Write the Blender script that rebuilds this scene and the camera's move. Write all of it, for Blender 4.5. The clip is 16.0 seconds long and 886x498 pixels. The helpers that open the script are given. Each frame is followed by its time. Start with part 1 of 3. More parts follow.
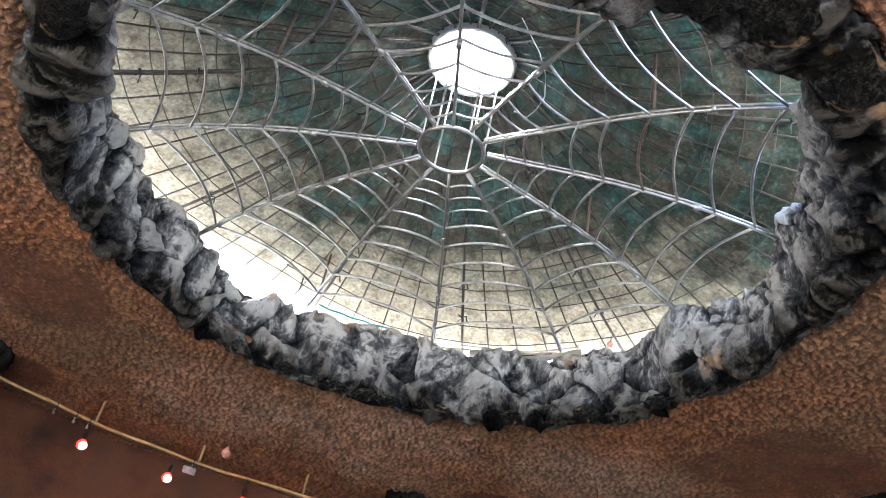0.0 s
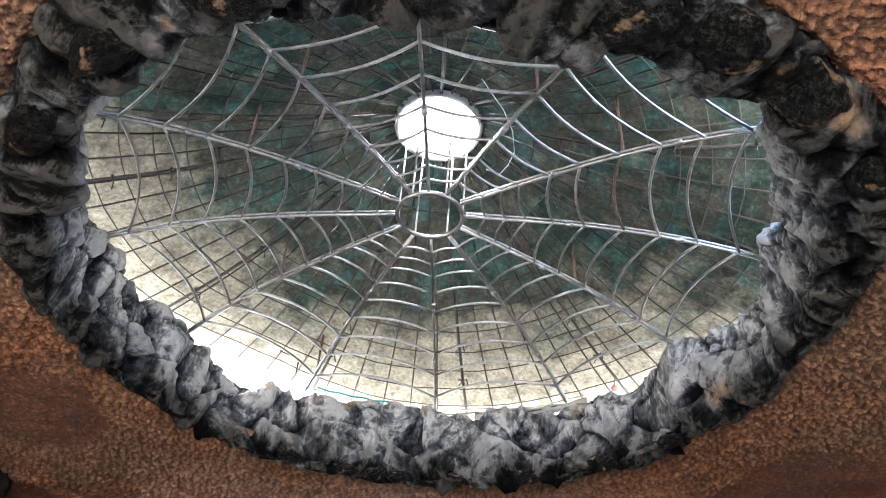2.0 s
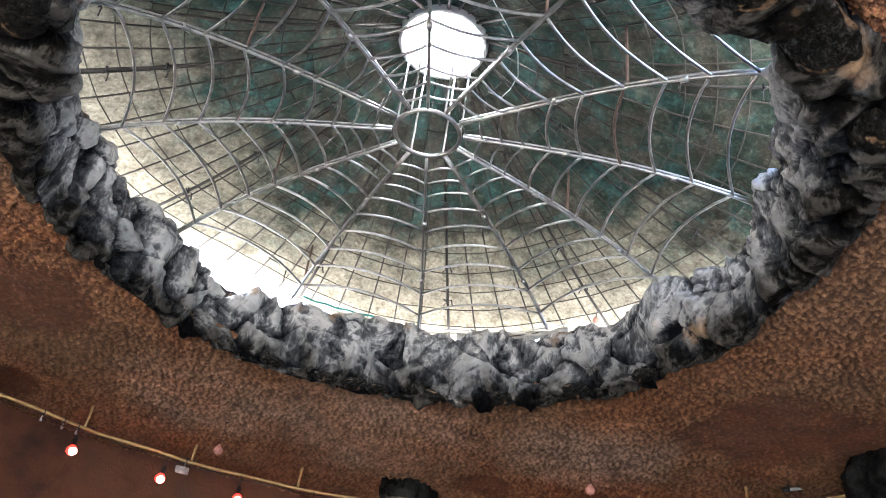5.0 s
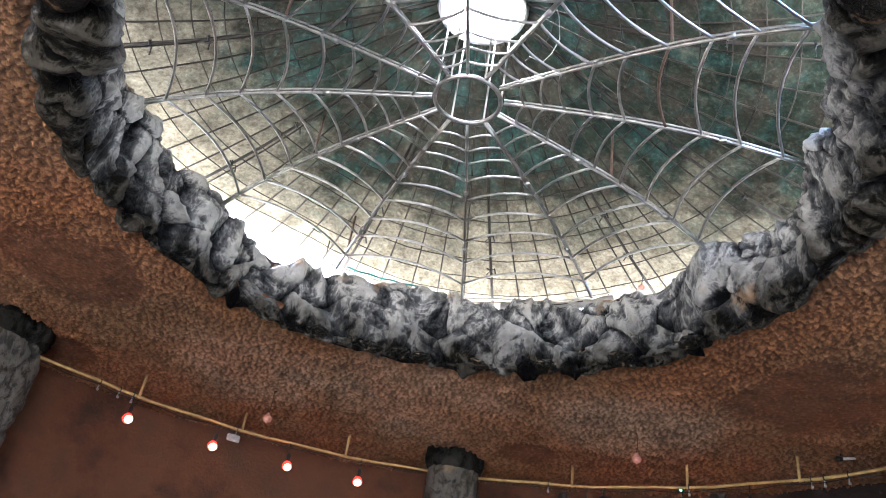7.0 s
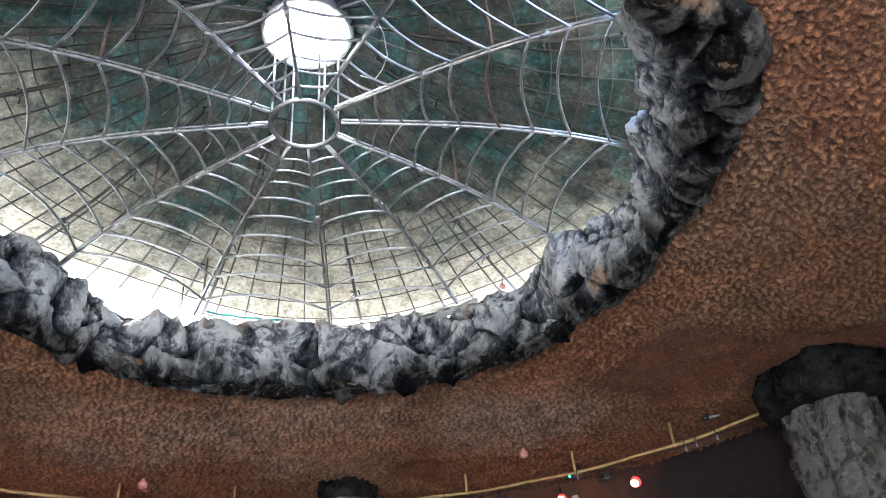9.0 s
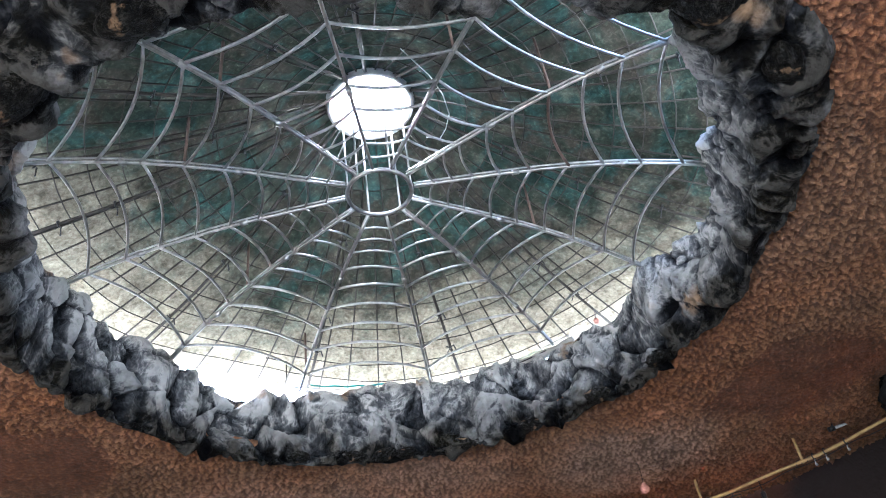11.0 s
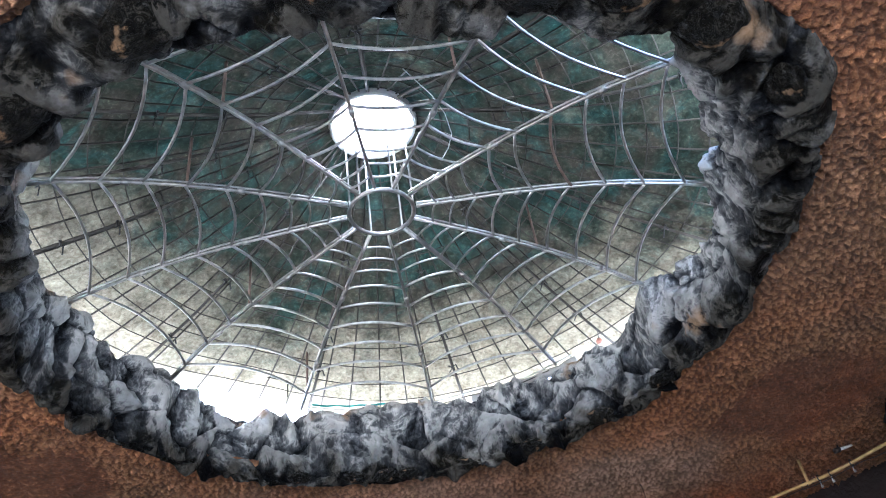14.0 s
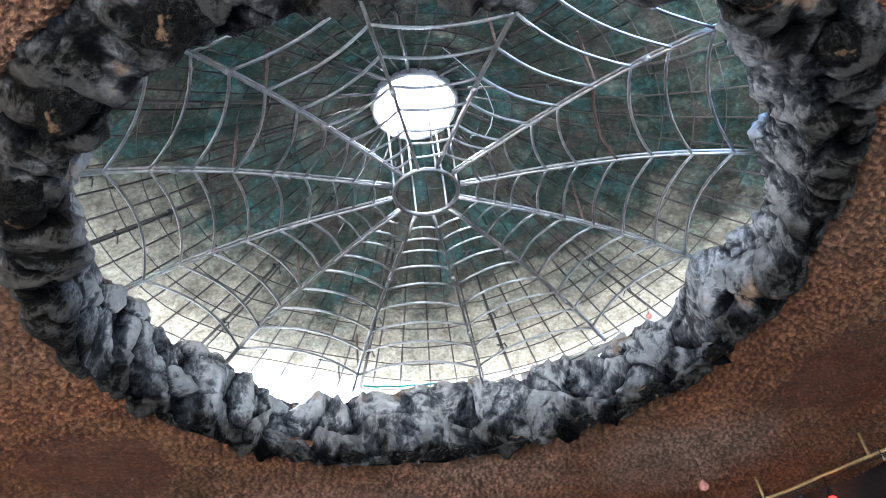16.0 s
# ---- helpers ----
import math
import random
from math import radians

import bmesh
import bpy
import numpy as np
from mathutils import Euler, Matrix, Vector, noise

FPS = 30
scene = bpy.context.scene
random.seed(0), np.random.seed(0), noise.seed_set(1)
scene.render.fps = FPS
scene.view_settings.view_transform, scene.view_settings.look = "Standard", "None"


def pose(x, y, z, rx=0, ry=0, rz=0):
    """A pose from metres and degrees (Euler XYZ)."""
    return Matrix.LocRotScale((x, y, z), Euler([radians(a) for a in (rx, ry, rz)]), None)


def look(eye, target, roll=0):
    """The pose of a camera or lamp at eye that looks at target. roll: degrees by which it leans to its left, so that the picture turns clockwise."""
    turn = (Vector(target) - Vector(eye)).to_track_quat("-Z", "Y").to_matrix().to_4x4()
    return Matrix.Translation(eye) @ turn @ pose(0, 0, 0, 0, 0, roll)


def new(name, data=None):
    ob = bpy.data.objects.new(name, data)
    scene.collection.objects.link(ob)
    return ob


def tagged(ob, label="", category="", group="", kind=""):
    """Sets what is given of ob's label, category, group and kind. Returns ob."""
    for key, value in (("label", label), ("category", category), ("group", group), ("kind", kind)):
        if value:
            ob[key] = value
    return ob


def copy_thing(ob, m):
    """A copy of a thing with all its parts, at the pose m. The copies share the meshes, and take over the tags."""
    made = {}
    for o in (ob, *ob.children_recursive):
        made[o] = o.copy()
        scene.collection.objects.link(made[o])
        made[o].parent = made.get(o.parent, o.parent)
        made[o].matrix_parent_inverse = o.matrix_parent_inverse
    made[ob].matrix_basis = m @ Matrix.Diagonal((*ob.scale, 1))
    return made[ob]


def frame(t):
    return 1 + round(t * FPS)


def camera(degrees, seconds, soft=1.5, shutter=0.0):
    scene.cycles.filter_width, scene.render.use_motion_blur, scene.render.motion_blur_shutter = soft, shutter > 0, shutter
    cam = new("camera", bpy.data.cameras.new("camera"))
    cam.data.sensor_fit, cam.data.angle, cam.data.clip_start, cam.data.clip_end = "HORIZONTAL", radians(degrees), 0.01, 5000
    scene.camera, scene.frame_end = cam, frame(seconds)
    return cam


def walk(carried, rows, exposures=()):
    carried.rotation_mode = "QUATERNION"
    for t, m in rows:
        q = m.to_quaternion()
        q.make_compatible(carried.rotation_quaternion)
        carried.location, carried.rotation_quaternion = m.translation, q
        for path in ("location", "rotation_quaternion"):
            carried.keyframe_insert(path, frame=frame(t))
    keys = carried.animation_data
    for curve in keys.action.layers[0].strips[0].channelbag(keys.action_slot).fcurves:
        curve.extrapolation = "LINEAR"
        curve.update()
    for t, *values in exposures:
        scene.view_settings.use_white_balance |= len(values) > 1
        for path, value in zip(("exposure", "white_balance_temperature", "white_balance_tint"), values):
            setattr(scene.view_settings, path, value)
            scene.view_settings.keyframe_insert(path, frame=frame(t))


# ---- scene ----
cam = camera(59.0, 16.0, soft=1.0)
PATH = [
    (0, (0.554, -5.675, 1.56), (0.431, -4.048, 2.717), 12.2),
    (0.5, (0.54, -5.667, 1.552), (0.428, -4.096, 2.785), 9.3),
    (1, (0.535, -5.677, 1.547), (0.474, -4.156, 2.845), 5.2),
    (1.5, (0.551, -5.668, 1.549), (0.505, -4.145, 2.844), 3.8),
    (2, (0.548, -5.654, 1.542), (0.442, -4.133, 2.836), 4.5),
    (2.5, (0.527, -5.663, 1.537), (0.364, -4.183, 2.871), 5.5),
    (3, (0.545, -5.652, 1.538), (0.421, -4.145, 2.847), 5.1),
    (3.5, (0.578, -5.654, 1.546), (0.529, -4.081, 2.78), 4.9),
    (4, (0.579, -5.647, 1.533), (0.548, -4.036, 2.718), 5.5),
    (6.5, (0.567, -5.628, 1.536), (0.396, -3.96, 2.626), 12.0),
    (7, (0.615, -5.586, 1.508), (0.431, -3.905, 2.576), 9.5),
    (7.5, (0.653, -5.561, 1.493), (0.451, -3.866, 2.536), 8.5),
    (8, (0.626, -5.553, 1.487), (0.463, -3.841, 2.508), 6.9),
    (8.5, (0.659, -5.559, 1.464), (0.666, -3.851, 2.504), 0.9),
    (9, (0.701, -5.544, 1.427), (0.855, -3.904, 2.561), -5.3),
    (9.5, (0.649, -5.601, 1.365), (0.758, -3.999, 2.558), -7.8),
    (12, (0.72, -5.649, 1.44), (0.628, -4.094, 2.695), -8.5),
    (12.5, (0.708, -5.649, 1.432), (0.616, -4.093, 2.685), -8.4),
    (13, (0.724, -5.651, 1.44), (0.626, -4.084, 2.678), -8.1),
    (13.5, (0.701, -5.642, 1.433), (0.635, -4.084, 2.685), -8.8),
    (14, (0.711, -5.649, 1.443), (0.665, -4.116, 2.726), -9.3),
    (14.5, (0.717, -5.645, 1.432), (0.661, -4.115, 2.719), -9.1),
    (15, (0.708, -5.636, 1.418), (0.61, -4.108, 2.705), -8.9),
    (15.5, (0.708, -5.635, 1.428), (0.57, -4.105, 2.709), -8.5),
    (16, (0.705, -5.63, 1.421), (0.536, -4.087, 2.683), -8.1),
]
walk(cam, [(t, look(eye, target, roll)) for t, eye, target, roll in PATH], [(0, 4.9, 5980, 13), (8.4, 4.9, 6080, 14), (9.2, 4.9, 5500, 11), (16, 4.9, 5380, 12)])

# ---- world, sun, light ----
world = bpy.data.worlds.new("sky")
scene.world = world
world.use_nodes = True
wn, wl = world.node_tree.nodes, world.node_tree.links
sky = wn.new("ShaderNodeTexSky")
sky.sky_type = "NISHITA"
sky.sun_disc = False
sky.sun_elevation = radians(58)
sky.sun_rotation = radians(330)
sky.dust_density = 3.0
wn["Background"].inputs["Strength"].default_value = 0.15
wl.new(sky.outputs[0], wn["Background"].inputs["Color"])
sun = new("sun", bpy.data.lights.new("sun", "SUN"))
sun.data.energy, sun.data.angle, sun.data.color = 4.0, radians(12), (1.0, 0.96, 0.9)
sun.matrix_world = look((-6.0, 9.0, 18.0), (0, 0, 0))


# unseen fill lamps added in three assumed doorways behind the camera
ASSUMED_DOORWAYS = (-140, -90, -40)
for az in ASSUMED_DOORWAYS:
    fill = new("doorway_fill", bpy.data.lights.new("doorway_fill", "AREA"))
    fill.data.shape, fill.data.size, fill.data.size_y = "RECTANGLE", 4.2, 3.0
    fill.data.energy, fill.data.color = {-140: 0.4, -90: 17.0, -40: 1.6}[az], (1.0, 0.96, 0.91)
    spot = (8.5 * math.cos(radians(az)), 8.5 * math.sin(radians(az)))
    fill.matrix_world = look((*spot, 1.6), (0, 0, 2.2))


# ---- materials ----
def material(name, rough=0.7, metal=0.0):
    m = bpy.data.materials.new(name)
    m.use_nodes = True
    b = m.node_tree.nodes["Principled BSDF"]
    b.inputs["Roughness"].default_value, b.inputs["Metallic"].default_value = rough, metal
    return m, m.node_tree.nodes, m.node_tree.links, b


def noise_node(n, l, scale, detail=4.0, rough=0.6, stretch=None, distortion=0.0, coord="Object"):
    tc = n.new("ShaderNodeTexCoord")
    t = n.new("ShaderNodeTexNoise")
    t.inputs["Scale"].default_value, t.inputs["Detail"].default_value = scale, detail
    t.inputs["Roughness"].default_value, t.inputs["Distortion"].default_value = rough, distortion
    out = tc.outputs[coord]
    if stretch:
        mp = n.new("ShaderNodeMapping")
        mp.inputs["Scale"].default_value = stretch
        l.new(out, mp.inputs["Vector"])
        out = mp.outputs[0]
    l.new(out, t.inputs["Vector"])
    return t


def ramp(n, l, source, stops):
    r = n.new("ShaderNodeValToRGB")
    e = r.color_ramp.elements
    while len(e) < len(stops):
        e.new(0.5)
    for k, (p, c) in enumerate(stops):
        e[k].position, e[k].color = p, (*c, 1)
    l.new(source, r.inputs[0])
    return r


def mixed(n, l, fac, a, b, how="MIX"):
    x = n.new("ShaderNodeMixRGB")
    x.blend_type = how
    for sock, v in ((x.inputs[0], fac), (x.inputs[1], a), (x.inputs[2], b)):
        if isinstance(v, (int, float)):
            sock.default_value = v
        elif isinstance(v, tuple):
            sock.default_value = (*v, 1)
        else:
            l.new(v, sock)
    return x


def bump(n, l, height, strength, distance, b, before=None):
    x = n.new("ShaderNodeBump")
    x.inputs["Strength"].default_value, x.inputs["Distance"].default_value = strength, distance
    l.new(height, x.inputs["Height"])
    if before:
        l.new(before.outputs[0], x.inputs["Normal"])
    l.new(x.outputs[0], b.inputs["Normal"])
    return x


def plaster_material():
    """Sprayed plaster: relief shade is put into the colour, worms paler; broad fields of it are smoother and redder."""
    m, n, l, b = material("sprayed_plaster", 0.82)
    big = noise_node(n, l, 0.5, 3, 0.55, distortion=0.6)
    mid = noise_node(n, l, 3.0, 5)
    fine = noise_node(n, l, 46.0, 4, 0.7)
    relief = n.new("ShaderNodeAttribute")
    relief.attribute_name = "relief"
    smooth = n.new("ShaderNodeAttribute")
    smooth.attribute_name = "smooth"
    c = mixed(n, l, smooth.outputs["Fac"], (0.258, 0.130, 0.066), (0.245, 0.106, 0.052))
    paleness = n.new("ShaderNodeAttribute")
    paleness.attribute_name = "paleness"
    c = mixed(n, l, paleness.outputs["Fac"], c.outputs[0], (0.37, 0.225, 0.155))
    w = ramp(n, l, big.outputs[0], [(0.35, (1.1, 0.92, 0.78)), (0.6, (0.95, 1.0, 1.04))])
    d = ramp(n, l, mid.outputs[0], [(0.3, (0.7, 0.68, 0.66)), (0.7, (1.2, 1.17, 1.14))])
    f = ramp(n, l, fine.outputs[0], [(0.36, (0.86, 0.85, 0.84)), (0.62, (1.16, 1.16, 1.15))])
    x = mixed(n, l, 1.0, mixed(n, l, 1.0, c.outputs[0], d.outputs[0], "MULTIPLY").outputs[0], f.outputs[0], "MULTIPLY")
    x = mixed(n, l, 1.0, x.outputs[0], w.outputs[0], "MULTIPLY")
    # shade of the relief in the colour: hollows dark, worm tops pale
    relief_shade = ramp(n, l, relief.outputs["Fac"], [(0.03, (0.70, 0.67, 0.65)), (0.42, (1.42, 1.42, 1.39))])
    y = mixed(n, l, 1.0, x.outputs[0], relief_shade.outputs[0], "MULTIPLY")
    l.new(y.outputs[0], b.inputs["Base Color"])
    first = bump(n, l, noise_node(n, l, 26.0, 3, 0.6, distortion=0.8).outputs[0], 1.0, 0.11, b)
    bump(n, l, noise_node(n, l, 90.0, 3).outputs[0], 0.5, 0.008, b, first)
    return m


def wall_material():
    m, n, l, b = material("brown_wall_plaster", 0.85)
    c = ramp(n, l, noise_node(n, l, 0.9, 5).outputs[0], [(0.32, (0.045, 0.020, 0.012)), (0.52, (0.125, 0.050, 0.024)), (0.72, (0.075, 0.042, 0.026))])
    # painted-in shade: one side of the room nearly black, with a ragged border
    tc, sep, edge = n.new("ShaderNodeTexCoord"), n.new("ShaderNodeSeparateXYZ"), n.new("ShaderNodeMath")
    l.new(tc.outputs["Object"], sep.inputs[0])
    edge.operation = "MULTIPLY_ADD"
    edge.inputs[1].default_value = 2.5
    l.new(noise_node(n, l, 0.7, 4).outputs[0], edge.inputs[0])
    l.new(sep.outputs["X"], edge.inputs[2])
    black = n.new("ShaderNodeMapRange")
    black.inputs["From Min"].default_value, black.inputs["From Max"].default_value = 5.2, 6.6
    l.new(edge.outputs[0], black.inputs["Value"])
    c = mixed(n, l, black.outputs[0], c.outputs[0], (0.012, 0.007, 0.006))
    l.new(c.outputs[0], b.inputs["Base Color"])
    bump(n, l, noise_node(n, l, 18.0, 5).outputs[0], 0.7, 0.03, b)
    return m


def rock_material(name, dark, mid, pale, tan, throat_lit_from=None):
    """Modelled rock: dark ground colour with painted crease shade, ridges dry-brushed pale, tan flecks."""
    m, n, l, b = material(name, 0.6)
    b.inputs["Specular IOR Level"].default_value = 0.05
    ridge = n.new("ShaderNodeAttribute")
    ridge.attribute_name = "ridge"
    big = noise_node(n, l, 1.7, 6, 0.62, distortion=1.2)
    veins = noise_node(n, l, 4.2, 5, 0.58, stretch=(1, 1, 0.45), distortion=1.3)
    # shade put into the tone: creases darker, ridges paler, over random veins
    brush_shade = n.new("ShaderNodeMath")
    brush_shade.operation = "MULTIPLY_ADD"
    brush_shade.inputs[1].default_value = 0.9
    l.new(veins.outputs[0], brush_shade.inputs[0])
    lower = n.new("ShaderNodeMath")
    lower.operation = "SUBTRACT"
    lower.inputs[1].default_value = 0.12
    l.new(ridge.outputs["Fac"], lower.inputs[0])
    wisps = lower.outputs[0]
    for size, weight in ((2.4, 0.20), (6.5, 0.10)):
        # thin pale lines as if brushed over the folds
        w = noise_node(n, l, size, 5, 0.6, stretch=(1, 1, 0.6), distortion=2.6)
        line = ramp(n, l, w.outputs[0], [(0.41, (0, 0, 0)), (0.50, (1, 1, 1)), (0.59, (0, 0, 0))])
        add = n.new("ShaderNodeMath")
        add.operation = "MULTIPLY_ADD"
        add.inputs[1].default_value = weight
        l.new(line.outputs[0], add.inputs[0])
        l.new(wisps, add.inputs[2])
        wisps = add.outputs[0]
    l.new(wisps, brush_shade.inputs[2])
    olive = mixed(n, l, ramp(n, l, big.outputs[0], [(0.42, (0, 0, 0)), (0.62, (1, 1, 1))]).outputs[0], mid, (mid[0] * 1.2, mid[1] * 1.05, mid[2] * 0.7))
    c = ramp(n, l, brush_shade.outputs[0], [(0.46, (0, 0, 0)), (0.95, (1, 1, 1))])
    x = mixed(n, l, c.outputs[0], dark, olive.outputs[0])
    top = ramp(n, l, brush_shade.outputs[0], [(0.80, (0, 0, 0)), (1.06, (1, 1, 1))])
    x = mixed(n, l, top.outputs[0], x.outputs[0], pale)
    if throat_lit_from:
        # throat daylight put into the colour: paler above a ragged lower border
        geo, sep, ragged, throat_lit = n.new("ShaderNodeNewGeometry"), n.new("ShaderNodeSeparateXYZ"), n.new("ShaderNodeMath"), n.new("ShaderNodeMapRange")
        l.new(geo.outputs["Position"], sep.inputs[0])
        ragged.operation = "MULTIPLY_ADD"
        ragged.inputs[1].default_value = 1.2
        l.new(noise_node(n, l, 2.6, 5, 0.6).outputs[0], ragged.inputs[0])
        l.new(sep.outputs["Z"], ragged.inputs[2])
        throat_lit.inputs["From Min"].default_value, throat_lit.inputs["From Max"].default_value = throat_lit_from + 0.5, throat_lit_from + 1.15
        l.new(ragged.outputs[0], throat_lit.inputs["Value"])
        pales = ramp(n, l, brush_shade.outputs[0], [(0.34, (0.008, 0.009, 0.011)), (0.52, (0.052, 0.056, 0.064)), (0.74, (0.165, 0.17, 0.178)), (1.02, (0.54, 0.54, 0.53))])
        x = mixed(n, l, throat_lit.outputs[0], x.outputs[0], pales.outputs[0])
    spots = ramp(n, l, noise_node(n, l, 1.3, 3, 0.5).outputs[0], [(0.645, (0, 0, 0)), (0.70, (0.75, 0.75, 0.75))])
    pale_part = ramp(n, l, brush_shade.outputs[0], [(0.50, (0, 0, 0)), (0.72, (1, 1, 1))])
    flecks = mixed(n, l, 1.0, spots.outputs[0], pale_part.outputs[0], "MULTIPLY")
    x = mixed(n, l, flecks.outputs[0], x.outputs[0], tan)
    l.new(x.outputs[0], b.inputs["Base Color"])
    first = bump(n, l, noise_node(n, l, 9.0, 7, 0.64, distortion=1.6).outputs[0], 0.9, 0.07, b)
    bump(n, l, noise_node(n, l, 34.0, 5, 0.7, distortion=0.8).outputs[0], 0.6, 0.014, b, first)
    gl = ramp(n, l, veins.outputs[0], [(0.35, (0.38, 0.38, 0.38)), (0.7, (0.8, 0.8, 0.8))])
    l.new(gl.outputs[0], b.inputs["Roughness"])
    return m


def steel_material():
    m, n, l, b = material("galvanised_steel", 0.3, 0.92)
    c = ramp(n, l, noise_node(n, l, 14.0, 5).outputs[0], [(0.35, (0.37, 0.37, 0.365)), (0.65, (0.58, 0.575, 0.56))])
    rust = ramp(n, l, noise_node(n, l, 2.6, 6, 0.7).outputs[0], [(0.68, (0, 0, 0)), (0.80, (0.8, 0.8, 0.8))])
    x = mixed(n, l, rust.outputs[0], c.outputs[0], (0.30, 0.19, 0.12))
    l.new(x.outputs[0], b.inputs["Base Color"])
    r = ramp(n, l, noise_node(n, l, 9.0, 4).outputs[0], [(0.3, (0.28, 0.28, 0.28)), (0.7, (0.46, 0.46, 0.46))])
    l.new(r.outputs[0], b.inputs["Roughness"])
    return m


def plain(name, colour, rough=0.6, metal=0.0, grain=20.0, depth=0.3):
    m, n, l, b = material(name, rough, metal)
    lo, hi = tuple(v * (1 - depth) for v in colour), tuple(min(1, v * (1 + depth)) for v in colour)
    c = ramp(n, l, noise_node(n, l, grain, 5).outputs[0], [(0.3, lo), (0.7, hi)])
    l.new(c.outputs[0], b.inputs["Base Color"])
    bump(n, l, noise_node(n, l, grain * 4, 3).outputs[0], 0.2, 0.004, b)
    return m


def sheet_material():
    """Weathered shade sheet: mossy green and brown with pale specks, cream at the far eaves, where gap light is put
    into the colour.
    """
    m = bpy.data.materials.new("weathered_shade_sheet")
    m.use_nodes = True
    n, l = m.node_tree.nodes, m.node_tree.links
    n.remove(n["Principled BSDF"])
    big = noise_node(n, l, 1.5, 4, 0.6, distortion=0.8)
    teal = noise_node(n, l, 2.3, 5, 0.65, distortion=1.0)
    fine = noise_node(n, l, 22.0, 6, 0.74, distortion=0.6)
    tc, sep = n.new("ShaderNodeTexCoord"), n.new("ShaderNodeSeparateXYZ")
    l.new(tc.outputs["Object"], sep.inputs[0])
    c = ramp(n, l, big.outputs[0], [(0.34, (0.016, 0.025, 0.021)), (0.47, (0.029, 0.037, 0.028)), (0.58, (0.043, 0.039, 0.031)), (0.70, (0.060, 0.068, 0.050))])
    t = ramp(n, l, teal.outputs[0], [(0.50, (0, 0, 0)), (0.66, (0.6, 0.6, 0.6))])
    x = mixed(n, l, t.outputs[0], c.outputs[0], (0.030, 0.082, 0.074))
    # eave light put into the colour: the far, low side turns cream
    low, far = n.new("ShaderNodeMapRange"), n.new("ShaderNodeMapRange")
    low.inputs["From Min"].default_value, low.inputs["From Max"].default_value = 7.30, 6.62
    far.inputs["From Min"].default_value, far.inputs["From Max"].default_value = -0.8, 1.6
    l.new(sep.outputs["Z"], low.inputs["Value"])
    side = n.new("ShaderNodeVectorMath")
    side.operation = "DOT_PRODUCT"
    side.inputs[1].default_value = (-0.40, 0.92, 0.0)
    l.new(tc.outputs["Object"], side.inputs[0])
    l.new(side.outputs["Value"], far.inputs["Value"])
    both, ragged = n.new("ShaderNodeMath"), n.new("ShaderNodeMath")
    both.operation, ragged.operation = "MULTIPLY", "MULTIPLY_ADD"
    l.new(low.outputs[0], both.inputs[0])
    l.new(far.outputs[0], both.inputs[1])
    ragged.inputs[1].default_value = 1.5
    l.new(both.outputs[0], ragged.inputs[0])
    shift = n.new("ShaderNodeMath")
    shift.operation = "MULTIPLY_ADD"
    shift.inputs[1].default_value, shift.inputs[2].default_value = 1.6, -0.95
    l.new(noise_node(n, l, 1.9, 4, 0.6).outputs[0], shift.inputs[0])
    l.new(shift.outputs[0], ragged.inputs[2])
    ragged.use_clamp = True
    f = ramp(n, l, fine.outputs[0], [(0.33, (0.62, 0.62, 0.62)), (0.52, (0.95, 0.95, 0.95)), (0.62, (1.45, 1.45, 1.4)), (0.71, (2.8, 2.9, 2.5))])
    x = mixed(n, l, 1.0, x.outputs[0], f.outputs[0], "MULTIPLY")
    pale_part = ramp(n, l, fine.outputs[0], [(0.32, (0.19, 0.172, 0.122)), (0.5, (0.35, 0.32, 0.235)), (0.62, (0.44, 0.41, 0.31)), (0.74, (0.62, 0.60, 0.52))])
    x = mixed(n, l, ragged.outputs[0], x.outputs[0], pale_part.outputs[0])
    blot = ramp(n, l, noise_node(n, l, 5.5, 4, 0.6).outputs[0], [(0.34, (0.68, 0.67, 0.65)), (0.5, (1, 1, 1)), (0.66, (1.2, 1.2, 1.18))])
    x = mixed(n, l, 1.0, x.outputs[0], blot.outputs[0], "MULTIPLY")
    dif, tra, mix = n.new("ShaderNodeBsdfDiffuse"), n.new("ShaderNodeBsdfTranslucent"), n.new("ShaderNodeMixShader")
    mix.inputs[0].default_value = 0.02
    l.new(x.outputs[0], dif.inputs[0])
    l.new(x.outputs[0], tra.inputs[0])
    l.new(dif.outputs[0], mix.inputs[1])
    l.new(tra.outputs[0], mix.inputs[2])
    l.new(mix.outputs[0], n["Material Output"].inputs[0])
    return m


def acrylic_material():
    m = bpy.data.materials.new("clear_acrylic")
    m.use_nodes = True
    n, l = m.node_tree.nodes, m.node_tree.links
    n.remove(n["Principled BSDF"])
    tra, dif, mix = n.new("ShaderNodeBsdfTransparent"), n.new("ShaderNodeBsdfTranslucent"), n.new("ShaderNodeMixShader")
    dif.inputs[0].default_value = (0.95, 0.95, 0.93, 1)
    mix.inputs[0].default_value = 0.7
    l.new(tra.outputs[0], mix.inputs[1])
    l.new(dif.outputs[0], mix.inputs[2])
    l.new(mix.outputs[0], n["Material Output"].inputs[0])
    return m


def glow(name, colour, strength):
    m, n, l, b = material(name, 0.3)
    b.inputs["Base Color"].default_value = (*colour, 1)
    b.inputs["Emission Color"].default_value = (*colour, 1)
    b.inputs["Emission Strength"].default_value = strength
    return m


